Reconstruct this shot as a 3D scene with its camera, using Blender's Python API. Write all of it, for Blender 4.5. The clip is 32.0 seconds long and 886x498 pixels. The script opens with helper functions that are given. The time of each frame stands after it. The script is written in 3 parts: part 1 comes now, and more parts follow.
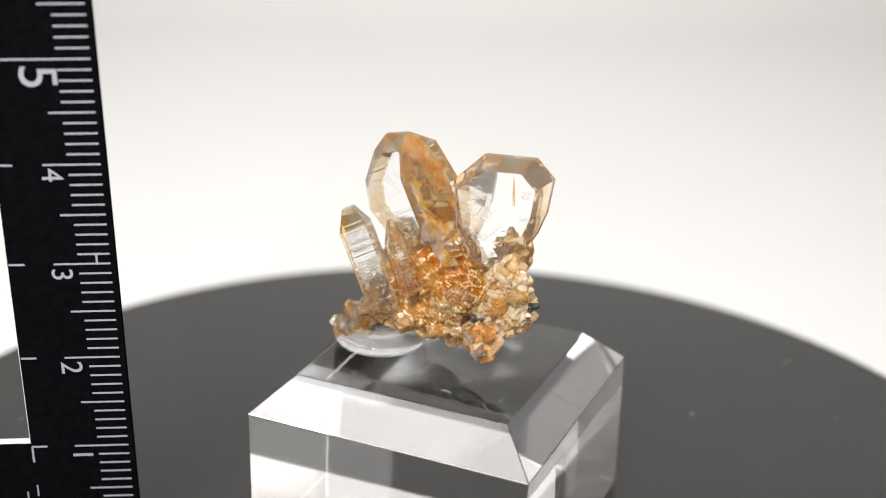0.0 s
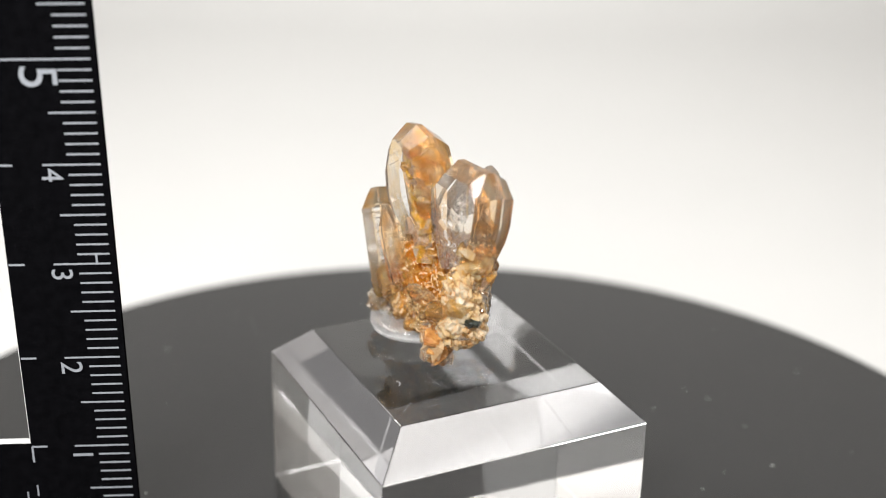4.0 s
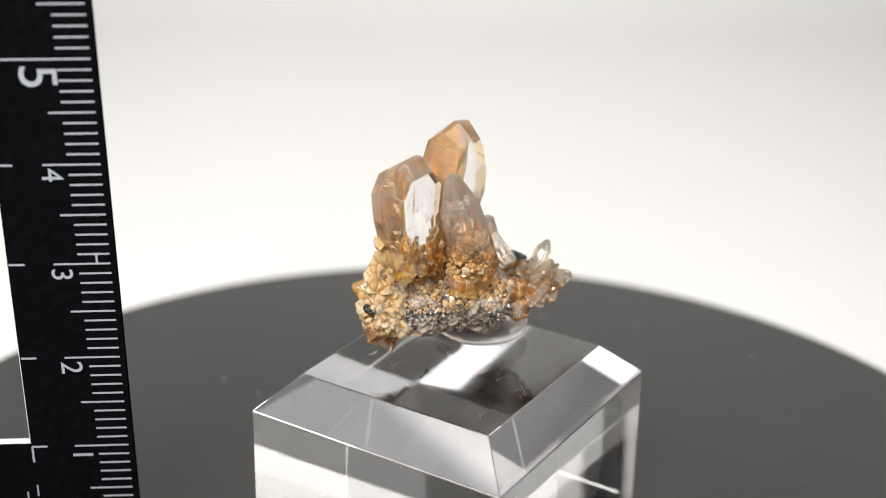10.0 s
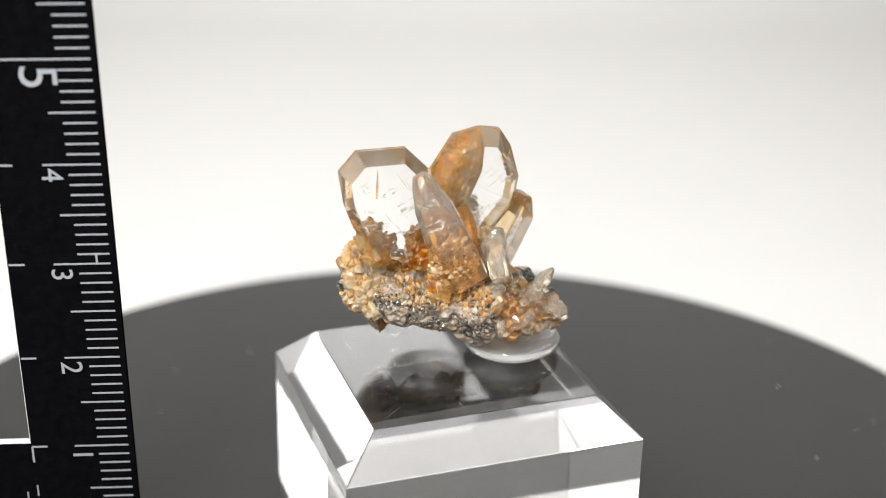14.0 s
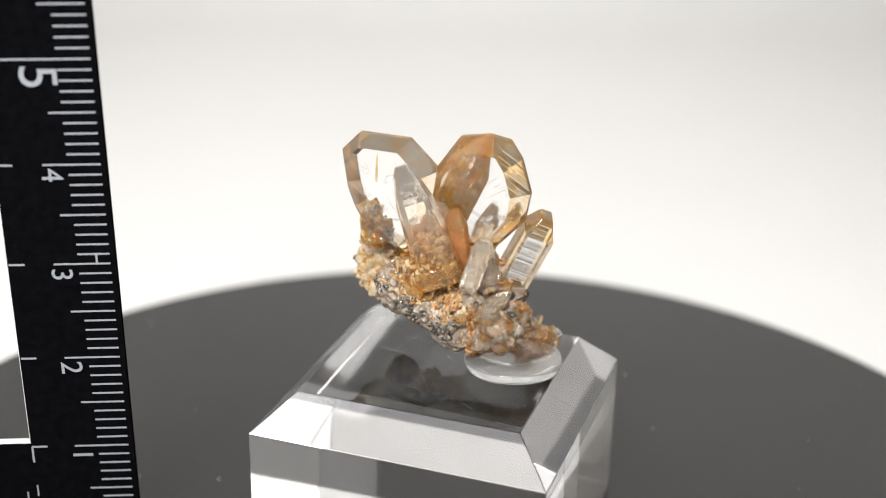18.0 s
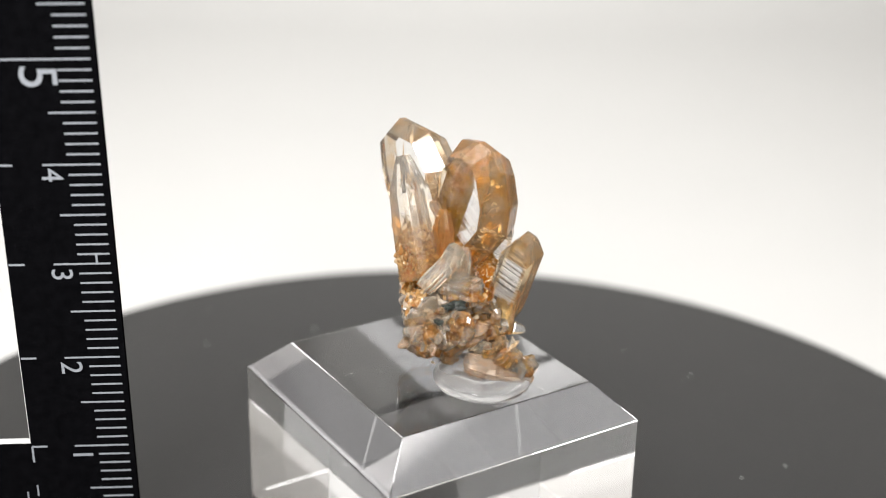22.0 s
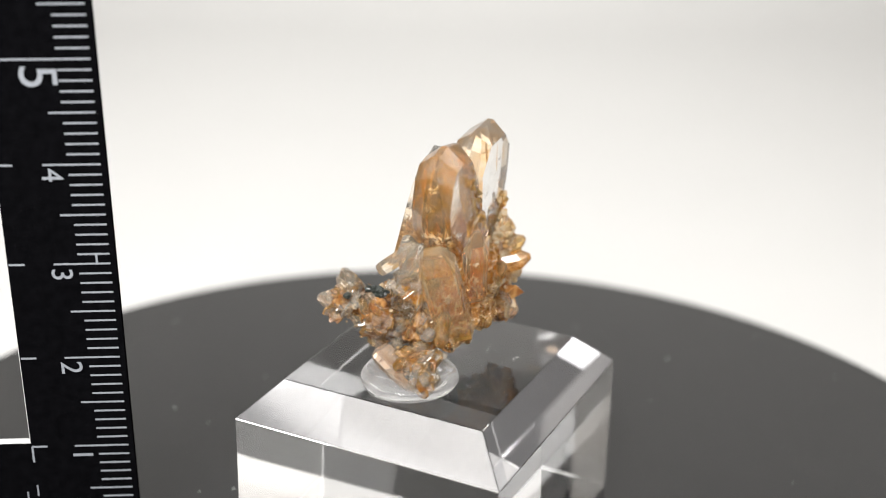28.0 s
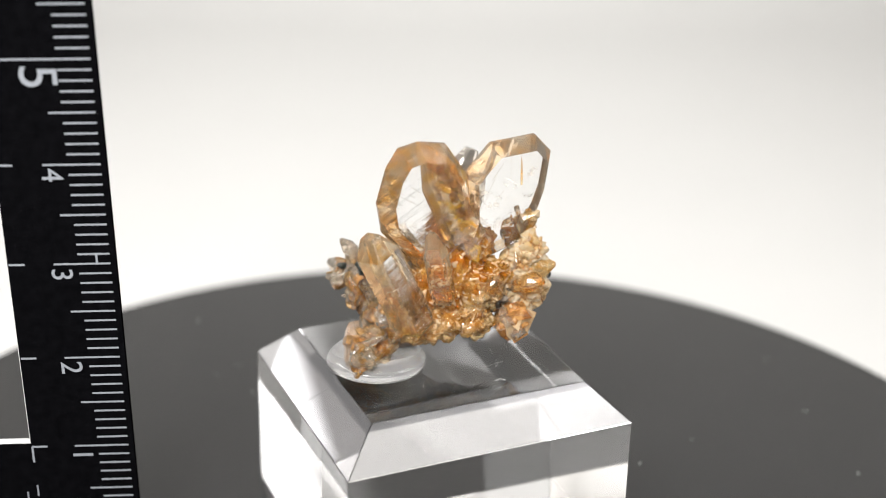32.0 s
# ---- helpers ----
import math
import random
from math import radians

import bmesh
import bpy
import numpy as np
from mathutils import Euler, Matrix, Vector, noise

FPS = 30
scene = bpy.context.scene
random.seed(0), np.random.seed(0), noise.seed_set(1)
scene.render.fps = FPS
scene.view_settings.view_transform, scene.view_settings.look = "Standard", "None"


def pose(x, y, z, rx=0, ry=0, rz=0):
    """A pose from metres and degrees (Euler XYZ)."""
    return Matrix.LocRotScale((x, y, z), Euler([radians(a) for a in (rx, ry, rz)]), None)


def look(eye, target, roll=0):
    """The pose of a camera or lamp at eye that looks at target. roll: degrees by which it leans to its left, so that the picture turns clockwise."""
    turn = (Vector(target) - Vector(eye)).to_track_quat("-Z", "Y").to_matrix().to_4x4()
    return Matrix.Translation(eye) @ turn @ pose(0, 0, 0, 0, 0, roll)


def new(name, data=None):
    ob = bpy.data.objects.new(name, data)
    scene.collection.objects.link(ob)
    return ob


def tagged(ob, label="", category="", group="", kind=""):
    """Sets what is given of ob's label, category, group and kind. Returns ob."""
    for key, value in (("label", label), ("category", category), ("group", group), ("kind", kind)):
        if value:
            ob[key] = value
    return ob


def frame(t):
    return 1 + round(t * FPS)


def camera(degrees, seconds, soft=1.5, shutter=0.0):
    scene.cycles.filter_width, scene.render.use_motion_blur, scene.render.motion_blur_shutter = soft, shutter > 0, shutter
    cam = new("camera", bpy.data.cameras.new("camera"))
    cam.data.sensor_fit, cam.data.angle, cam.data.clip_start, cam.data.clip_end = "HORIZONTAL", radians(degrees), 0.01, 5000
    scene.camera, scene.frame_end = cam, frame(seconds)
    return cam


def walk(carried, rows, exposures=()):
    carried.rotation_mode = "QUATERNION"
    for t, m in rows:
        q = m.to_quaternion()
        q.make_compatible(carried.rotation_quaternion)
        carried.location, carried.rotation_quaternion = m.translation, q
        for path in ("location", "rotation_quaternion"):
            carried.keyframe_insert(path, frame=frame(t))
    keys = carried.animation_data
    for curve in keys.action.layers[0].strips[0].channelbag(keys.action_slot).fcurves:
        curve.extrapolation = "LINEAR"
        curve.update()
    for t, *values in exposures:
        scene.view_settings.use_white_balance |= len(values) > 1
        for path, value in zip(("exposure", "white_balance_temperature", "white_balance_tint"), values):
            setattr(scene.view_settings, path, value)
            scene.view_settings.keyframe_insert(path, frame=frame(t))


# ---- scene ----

MM = 0.001
SECONDS = 32.0
TOP = 19.35          # height of the acrylic block's upper face over the turntable, mm

# ---------------------------------------------------------------- camera
cam = camera(34.4, SECONDS, soft=1.0)
eye = Vector((-1.92, -131.52, 67.12 + TOP)) * MM
aim = Vector((0.01216 * math.cos(0.39603), math.cos(0.39603), -math.sin(0.39603)))
view = look(eye, eye + aim, 1.127)
cam.data.dof.use_dof = True
cam.data.dof.focus_distance = 0.139
cam.data.dof.aperture_fstop = 18.0
walk(cam, [(0.0, view), (SECONDS, view)])
scene.view_settings.exposure = 0.09


def turn_at(t):
    """The turntable's angle in degrees (clockwise from above) at t seconds."""
    s = (t - 16) / 16
    return math.degrees(-0.17025 * t + 0.00527 * (1 - s * s) + 0.04626 * s * (1 - s * s)) - 29.0


# ---------------------------------------------------------------- light
world = bpy.data.worlds.new("studio")
scene.world = world
world.use_nodes = True
world.node_tree.nodes["Background"].inputs[0].default_value = (1.0, 0.99, 0.97, 1)
world.node_tree.nodes["Background"].inputs[1].default_value = 0.06


def softbox(name, at, to, wide, high, watts, colour=(1, 0.985, 0.965)):
    data = bpy.data.lights.new(name, "AREA")
    data.shape, data.size, data.size_y, data.energy, data.color = "RECTANGLE", wide, high, watts, colour
    ob = new(name, data)
    ob.matrix_world = look(at, to)
    return ob


softbox("softbox_top", (0.0, 0.06, 0.56), (0.0, 0.12, 0), 0.80, 0.40, 0.62)
# two unseen fill lamps, added to brighten the far backdrop evenly
softbox("backdrop_fill_left", (-0.46, 0.33, 0.585), (0.0, 0.45, 0.0), 0.30, 0.26, 1.12)
softbox("backdrop_fill_right", (0.46, 0.33, 0.585), (0.0, 0.45, 0.0), 0.30, 0.26, 1.12)
softbox("softbox_front", (0.10, -0.48, 0.36), (0, 0, 0.03), 0.60, 0.34, 1.7)
softbox("softbox_key", (-0.11, -0.27, 0.30), (0, 0, 0.03), 0.15, 0.09, 2.5)
softbox("softbox_left", (-0.40, -0.04, 0.44), (0, 0.03, 0.04), 0.40, 0.24, 0.95)
softbox("softbox_right", (0.40, -0.04, 0.44), (0, 0.03, 0.04), 0.40, 0.24, 0.95)


# ---------------------------------------------------------------- materials
def material(name):
    m = bpy.data.materials.new(name)
    m.use_nodes = True
    nt = m.node_tree
    return m, nt, nt.nodes["Principled BSDF"]


def node(nt, kind, **values):
    n = nt.nodes.new(kind)
    for key, value in values.items():
        n.inputs[key.replace("_", " ")].default_value = value
    return n


def place(nt):
    return nt.nodes.new("ShaderNodeTexCoord").outputs["Object"]


def noise_at(nt, per_mm, detail=4.0, rough=0.55, distort=0.0):
    n = node(nt, "ShaderNodeTexNoise", Scale=per_mm * 1000, Detail=detail, Roughness=rough, Distortion=distort)
    nt.links.new(place(nt), n.inputs["Vector"])
    return n.outputs[0]


def ramp(nt, value, stops):
    r = nt.nodes.new("ShaderNodeValToRGB")
    while len(r.color_ramp.elements) < len(stops):
        r.color_ramp.elements.new(0.5)
    for e, (p, c) in zip(r.color_ramp.elements, stops):
        e.position, e.color = p, (*c, 1)
    nt.links.new(value, r.inputs[0])
    return r.outputs[0]


def mixed(nt, factor, a, b):
    m = nt.nodes.new("ShaderNodeMix")
    m.data_type = "RGBA"
    for socket, v in ((m.inputs[0], factor), (m.inputs[6], a), (m.inputs[7], b)):
        if isinstance(v, (tuple, float, int)):
            socket.default_value = (*v, 1) if isinstance(v, tuple) else v
        else:
            nt.links.new(v, socket)
    return m.outputs[2]


def relief(nt, bsdf, height, depth_mm, strength=1.0):
    b = node(nt, "ShaderNodeBump", Strength=strength, Distance=depth_mm * MM)
    nt.links.new(height, b.inputs["Height"])
    nt.links.new(b.outputs[0], bsdf.inputs["Normal"])


def plain(name, colour, rough, grain=0.0, per_mm=0.5, metal=0.0):
    m, nt, p = material(name)
    n = noise_at(nt, per_mm)
    lo, hi = tuple(c * (1 - grain) for c in colour), tuple(min(1, c * (1 + grain)) for c in colour)
    nt.links.new(ramp(nt, n, [(0.3, lo), (0.7, hi)]), p.inputs["Base Color"])
    p.inputs["Roughness"].default_value, p.inputs["Metallic"].default_value = rough, metal
    return m


def glassy(name, clear, stain, low, high, ior, rough, per_mm, lines=0.0, cloud=1.0, wavy=0.0, foot=None):
    """Transparent mineral: clear to stained in patches, with fine growth lines and an uneven skin."""
    m, nt, p = material(name)
    n = noise_at(nt, per_mm, 5, 0.6, 0.4)
    nt.links.new(ramp(nt, n, [(low, clear), (high, stain)]), p.inputs["Base Color"])
    p.inputs["Transmission Weight"].default_value = cloud
    p.inputs["IOR"].default_value, p.inputs["Roughness"].default_value = ior, rough
    if foot:
        # stained towards the foot, with a ragged upper limit
        height = nt.nodes.new("ShaderNodeSeparateXYZ")
        nt.links.new(place(nt), height.inputs[0])
        ragged = node(nt, "ShaderNodeMath")
        ragged.operation = "MULTIPLY_ADD"
        nt.links.new(noise_at(nt, 0.45, 5, 0.65, 0.6), ragged.inputs[0])
        ragged.inputs[1].default_value = -foot[3] * MM
        nt.links.new(height.outputs["Z"], ragged.inputs[2])
        scale = node(nt, "ShaderNodeMapRange")
        scale.inputs["From Min"].default_value = (TOP + foot[0] - foot[3] / 2) * MM
        scale.inputs["From Max"].default_value = (TOP + foot[1] - foot[3] / 2) * MM
        nt.links.new(ragged.outputs[0], scale.inputs["Value"])
        keep = ramp(nt, n, [(low, clear), (high, stain)])
        nt.links.new(mixed(nt, scale.outputs[0], foot[2], keep), p.inputs["Base Color"])
    if lines:
        # growth steps stacked along an axis
        depth, axis, many = lines
        dot = node(nt, "ShaderNodeVectorMath")
        dot.operation = "DOT_PRODUCT"
        nt.links.new(place(nt), dot.inputs[0])
        dot.inputs[1].default_value = Vector(axis).normalized() * many * 1000
        w = node(nt, "ShaderNodeTexNoise", Scale=1.0, Detail=3.0, Roughness=0.7)
        w.noise_dimensions = "1D"
        nt.links.new(dot.outputs["Value"], w.inputs["W"])
        relief(nt, p, ramp(nt, w.outputs[0], [(0.42, (0, 0, 0)), (0.58, (1, 1, 1))]), depth)
    elif wavy:
        relief(nt, p, noise_at(nt, 0.7, 3, 0.5, 0.3), wavy)
    return m


PAPER = plain("backdrop_paper", (0.505, 0.504, 0.498), 0.85, 0.01, 0.02)
WHITE = plain("white_paper", (0.86, 0.855, 0.84), 0.8, 0.01, 0.02)
SIDE = plain("brown_grey_cloth", (0.24, 0.215, 0.195), 0.8, 0.1, 0.02)
DIM = plain("grey_front_cloth", (0.55, 0.54, 0.53), 0.8, 0.1, 0.02)
ROOM = plain("grey_cloth", (0.72, 0.71, 0.69), 0.8, 0.1, 0.02)
DISC = plain("black_gloss_plastic", (0.012, 0.012, 0.012), 0.2, 0.15, 0.2)
BASE = plain("dark_plastic", (0.03, 0.03, 0.03), 0.5, 0.2, 0.2)
RULER = plain("black_lacquer", (0.0025, 0.0025, 0.003), 0.6, 0.3, 1.0)
RULER.node_tree.nodes["Principled BSDF"].inputs["Specular IOR Level"].default_value = 0.0
PRINT = plain("grey_white_print", (0.22, 0.235, 0.26), 0.6, 0.15, 3.0)
# the block's clear acrylic, greyed in colour so the bevels look less bright
DIMMED_BEVEL = glassy("dimmed_bevel_acrylic", (0.80, 0.80, 0.83), (0.70, 0.70, 0.73), 0.35, 0.65, 1.49, 0.0, 0.12, 0, 0.90)
ACRYLIC = glassy("clear_acrylic", (0.985, 0.985, 0.985), (0.97, 0.97, 0.975), 0.4, 0.7, 1.49, 0.0, 0.05)
GEL = glassy("milky_gel", (0.90, 0.90, 0.90), (0.82, 0.82, 0.82), 0.35, 0.7, 1.42, 0.06, 0.4, 0, 0.88)
LEANS = (-4.9, 0.1, 9.8)     # the leaning prism's own axis
CLEAR = glassy("clear_topaz", (0.99, 0.985, 0.975), (0.97, 0.92, 0.85), 0.58, 0.8, 1.6, 0.0, 0.22, 0)
RULED = glassy("finely_ruled_topaz", (0.99, 0.985, 0.975), (0.97, 0.90, 0.80), 0.58, 0.8, 1.6, 0.0, 0.22, (0.012, (-0.49, 0.0, 0.87), 1.5))
STRIATED = glassy("striated_topaz", (0.99, 0.98, 0.965), (0.96, 0.90, 0.80), 0.58, 0.8, 1.6, 0.0, 0.22, (0.05, LEANS, 1.6))
RIM = glassy("amber_topaz", (0.99, 0.83, 0.58), (0.96, 0.53, 0.14), 0.38, 0.58, 1.42, 0.0, 0.6, 0, 0.92)
PALE = glassy("pale_topaz_rim", (0.985, 0.83, 0.62), (0.95, 0.57, 0.25), 0.42, 0.62, 1.42, 0.0, 0.5, 0, 0.92)
SHAFT = glassy("smoky_shaft_topaz", (0.98, 0.94, 0.88), (0.94, 0.84, 0.70), 0.42, 0.62, 1.40, 0.0, 0.5, 0, 0.92, 0.03, (12.0, 16.2, (0.95, 0.63, 0.26), 5.0))
LEAN = glassy("leaning_topaz", (0.98, 0.85, 0.62), (0.94, 0.62, 0.29), 0.40, 0.64, 1.42, 0.0, 0.5, 0, 0.89, 0, (6.0, 7.6, (0.97, 0.66, 0.16), 8.0))
AMBER = glassy("stained_topaz", (0.985, 0.80, 0.46), (0.95, 0.50, 0.10), 0.42, 0.60, 1.40, 0.0, 0.8, 0, 0.82)
MILKY = glassy("milky_topaz", (0.99, 0.935, 0.84), (0.96, 0.80, 0.60), 0.45, 0.62, 1.45, 0.0, 0.8, 0, 0.91, 0.01)
PINK = glassy("pinkish_topaz", (0.97, 0.84, 0.71), (0.88, 0.60, 0.40), 0.42, 0.60, 1.45, 0.01, 1.2, 0, 0.88, 0.03)
SMOKY = glassy("smoky_topaz", (0.98, 0.90, 0.76), (0.92, 0.70, 0.42), 0.42, 0.66, 1.45, 0.0, 0.4, 0, 0.92)
SUGAR = glassy("sugary_topaz", (0.985, 0.85, 0.62), (0.95, 0.66, 0.30), 0.40, 0.62, 1.42, 0.02, 0.6, 0, 0.68, 0.04)
TAN = glassy("tan_topaz_grain", (0.88, 0.66, 0.40), (0.58, 0.31, 0.11), 0.40, 0.62, 1.48, 0.03, 0.6, 0, 0.62, 0.05)
CELL = glassy("deep_orange_topaz", (0.98, 0.58, 0.15), (0.88, 0.32, 0.02), 0.40, 0.60, 1.36, 0.02, 0.4, 0, 0.84, 0.03)
HONEY = glassy("honey_topaz", (0.98, 0.74, 0.38), (0.93, 0.47, 0.09), 0.40, 0.62, 1.40, 0.01, 0.6, 0, 0.84, 0.03)
VEIL = glassy("pink_orange_veil", (0.98, 0.79, 0.55), (0.97, 0.56, 0.07), 0.42, 0.54, 1.42, 0.01, 0.7, 0, 0.80, 0.12)
EMBER = glassy("red_amber_topaz", (0.96, 0.58, 0.24), (0.86, 0.34, 0.07), 0.40, 0.62, 1.40, 0.0, 0.5, 0, 0.88)
RUST = glassy("red_brown_crust", (0.80, 0.42, 0.14), (0.42, 0.16, 0.04), 0.38, 0.62, 1.40, 0.15, 0.7, (0.10, (0.2, 0.3, 1.0), 1.6), 0.45)
SEAM = glassy("pale_seam", (0.90, 0.70, 0.46), (0.80, 0.50, 0.24), 0.4, 0.6, 1.45, 0.25, 1.0, 0, 0.6)


def crusty(name, stops, per_mm, rough, clear, bump):
    m, nt, p = material(name)
    n = noise_at(nt, per_mm, 6, 0.65, 0.6)
    v = node(nt, "ShaderNodeTexVoronoi", Scale=per_mm * 2200)
    nt.links.new(place(nt), v.inputs["Vector"])
    base = ramp(nt, n, stops)
    nt.links.new(base, p.inputs["Base Color"])
    p.inputs["Roughness"].default_value = rough
    p.inputs["Transmission Weight"].default_value = clear
    p.inputs["IOR"].default_value = 1.55
    relief(nt, p, v.outputs["Distance"], bump)
    return m


GREYROCK = crusty("grey_granular_rock", [(0.3, (0.04, 0.035, 0.03)), (0.45, (0.16, 0.13, 0.10)), (0.6, (0.32, 0.26, 0.20)), (0.75, (0.34, 0.17, 0.06))], 0.7, 0.4, 0.0, 0.4)


def celled(name, stops, seam, per_mm, rough, clear, bump, seams=0.55, spread=0.0):
    """Glassy stained mass cut into cells by pale seams."""
    m, nt, p = material(name)
    n = noise_at(nt, per_mm * 0.8, 5, 0.6, 0.8)
    v = node(nt, "ShaderNodeTexVoronoi", Scale=per_mm * 1000)
    v.feature = "DISTANCE_TO_EDGE"
    bent = nt.nodes.new("ShaderNodeTexNoise")
    bent.inputs["Scale"].default_value, bent.inputs["Detail"].default_value = per_mm * 1100, 3.0
    nt.links.new(place(nt), bent.inputs["Vector"])
    push = node(nt, "ShaderNodeVectorMath")
    push.operation = "MULTIPLY_ADD"
    push.inputs[1].default_value = (0.0011, 0.0011, 0.0011)
    nt.links.new(bent.outputs["Color"], push.inputs[0])
    nt.links.new(place(nt), push.inputs[2])
    nt.links.new(push.outputs[0], v.inputs["Vector"])
    edge = ramp(nt, v.outputs["Distance"], [(0.0, (seams, seams, seams)), (0.05, (0, 0, 0))])
    tone = node(nt, "ShaderNodeMath")
    tone.operation = "MULTIPLY_ADD"
    nt.links.new(nt.nodes.new("ShaderNodeObjectInfo").outputs["Random"], tone.inputs[0])
    tone.inputs[1].default_value = spread
    shift = node(nt, "ShaderNodeMath")
    shift.operation = "SUBTRACT"
    nt.links.new(n, shift.inputs[0])
    shift.inputs[1].default_value = spread / 2
    nt.links.new(shift.outputs[0], tone.inputs[2])
    nt.links.new(mixed(nt, edge, ramp(nt, tone.outputs[0], stops), seam), p.inputs["Base Color"])
    p.inputs["Roughness"].default_value, p.inputs["Transmission Weight"].default_value = rough, clear
    p.inputs["IOR"].default_value = 1.27
    b2 = node(nt, "ShaderNodeMath")
    b2.operation = "MULTIPLY_ADD"
    nt.links.new(v.outputs["Distance"], b2.inputs[0])
    b2.inputs[1].default_value = -0.15
    fine = node(nt, "ShaderNodeMath")
    fine.operation = "MULTIPLY_ADD"
    nt.links.new(noise_at(nt, per_mm * 4, 4, 0.65, 0.5), fine.inputs[0])
    fine.inputs[1].default_value = 0.7
    nt.links.new(n, fine.inputs[2])
    nt.links.new(fine.outputs[0], b2.inputs[2])
    relief(nt, p, b2.outputs[0], bump)
    return m


DEEP = celled("deep_orange_cells", [(0.36, (0.60, 0.20, 0.02)), (0.48, (0.82, 0.37, 0.06)), (0.60, (0.92, 0.55, 0.19)), (0.74, (0.95, 0.77, 0.54))], (0.97, 0.86, 0.72), 0.55, 0.02, 0.60, 0.12, 0.7, 0.16)
CRUST = celled("rusty_crust", [(0.31, (0.20, 0.08, 0.025)), (0.43, (0.52, 0.26, 0.09)), (0.55, (0.75, 0.49, 0.26)), (0.71, (0.90, 0.77, 0.60))], (0.93, 0.82, 0.67), 0.8, 0.05, 0.42, 0.18, 0.35, 0.24)


def grainy(name, colours, clear):
    """Loose crystal grains, each with a tone of its own."""
    m, nt, p = material(name)
    g = nt.nodes.new("ShaderNodeNewGeometry")
    nt.links.new(ramp(nt, g.outputs["Random Per Island"], colours), p.inputs["Base Color"])
    p.inputs["Roughness"].default_value, p.inputs["IOR"].default_value = 0.05, 1.5
    p.inputs["Transmission Weight"].default_value = clear
    return m


GREYGRAIN = grainy("grey_grains", [(0.0, (0.05, 0.048, 0.045)), (0.3, (0.16, 0.145, 0.125)), (0.6, (0.33, 0.29, 0.24)), (0.78, (0.34, 0.19, 0.09)), (0.9, (0.52, 0.48, 0.42)), (1.0, (0.80, 0.76, 0.70))], 0.45)
GOLDGRAIN = grainy("amber_grains", [(0.0, (0.46, 0.21, 0.06)), (0.35, (0.70, 0.40, 0.15)), (0.7, (0.84, 0.58, 0.30)), (1.0, (0.93, 0.79, 0.57))], 0.6)
BLACKMIN = plain("black_mineral", (0.010, 0.014, 0.011), 0.3, 0.5, 2.0)


# ---------------------------------------------------------------- mesh helpers
def part(name, bm, mats, parent=None, label="", smooth=False):
    """Links a bmesh, drawn in millimetres, as one mesh object."""
    bmesh.ops.recalc_face_normals(bm, faces=bm.faces)
    for v in bm.verts:
        v.co *= MM
    me = bpy.data.meshes.new(name)
    bm.to_mesh(me)
    bm.free()
    for m in mats if isinstance(mats, (list, tuple)) else [mats]:
        me.materials.append(m)
    if smooth:
        me.polygons.foreach_set("use_smooth", [True] * len(me.polygons))
    ob = new(name, me)
    if parent:
        ob.parent = parent
    if label:
        tagged(ob, label)
    return ob


def box(bm, x0, y0, z0, x1, y1, z1):
    r = bmesh.ops.create_cube(bm, size=1.0)
    for v in r["verts"]:
        v.co = Vector((x0 + (v.co.x + 0.5) * (x1 - x0), y0 + (v.co.y + 0.5) * (y1 - y0), z0 + (v.co.z + 0.5) * (z1 - z0)))
    return r["verts"]


def rings(bm, loops, cap0=True, cap1=True):
    """Skins a stack of equal closed loops."""
    vs = [[bm.verts.new(p) for p in loop] for loop in loops]
    n = len(vs[0])
    sides = []
    for a, b in zip(vs, vs[1:]):
        for i in range(n):
            sides.append(bm.faces.new((a[i], a[(i + 1) % n], b[(i + 1) % n], b[i])))
    if cap0:
        bm.faces.new(vs[0][::-1])
    if cap1:
        bm.faces.new(vs[-1])
    return vs, sides


def lathe(bm, profile, n=96):
    loops = [[(r * math.cos(2 * math.pi * i / n), r * math.sin(2 * math.pi * i / n), z) for i in range(n)] for r, z in profile]
    rings(bm, loops)


# ---------------------------------------------------------------- the studio
FLOOR = -34.0
bm = bmesh.new()
prof = [(-600, FLOOR), (330, FLOOR)] + [(330 + 120 * math.sin(a), FLOOR + 120 - 120 * math.cos(a)) for a in [math.pi / 2 * i / 12 for i in range(1, 13)]] + [(450, 360)]
top = [[bm.verts.new((x, y, z)) for y, z in prof] for x in (-275, 275)]
for i in range(len(prof) - 1):
    bm.faces.new((top[0][i], top[1][i], top[1][i + 1], top[0][i + 1]))
backdrop = part("backdrop", bm, PAPER, smooth=True)
sol = backdrop.modifiers.new("thick", "SOLIDIFY")
sol.thickness, sol.offset = 0.004, -1
tagged(backdrop, "white paper sweep curving up behind the turntable", "backdrop", kind="structure")
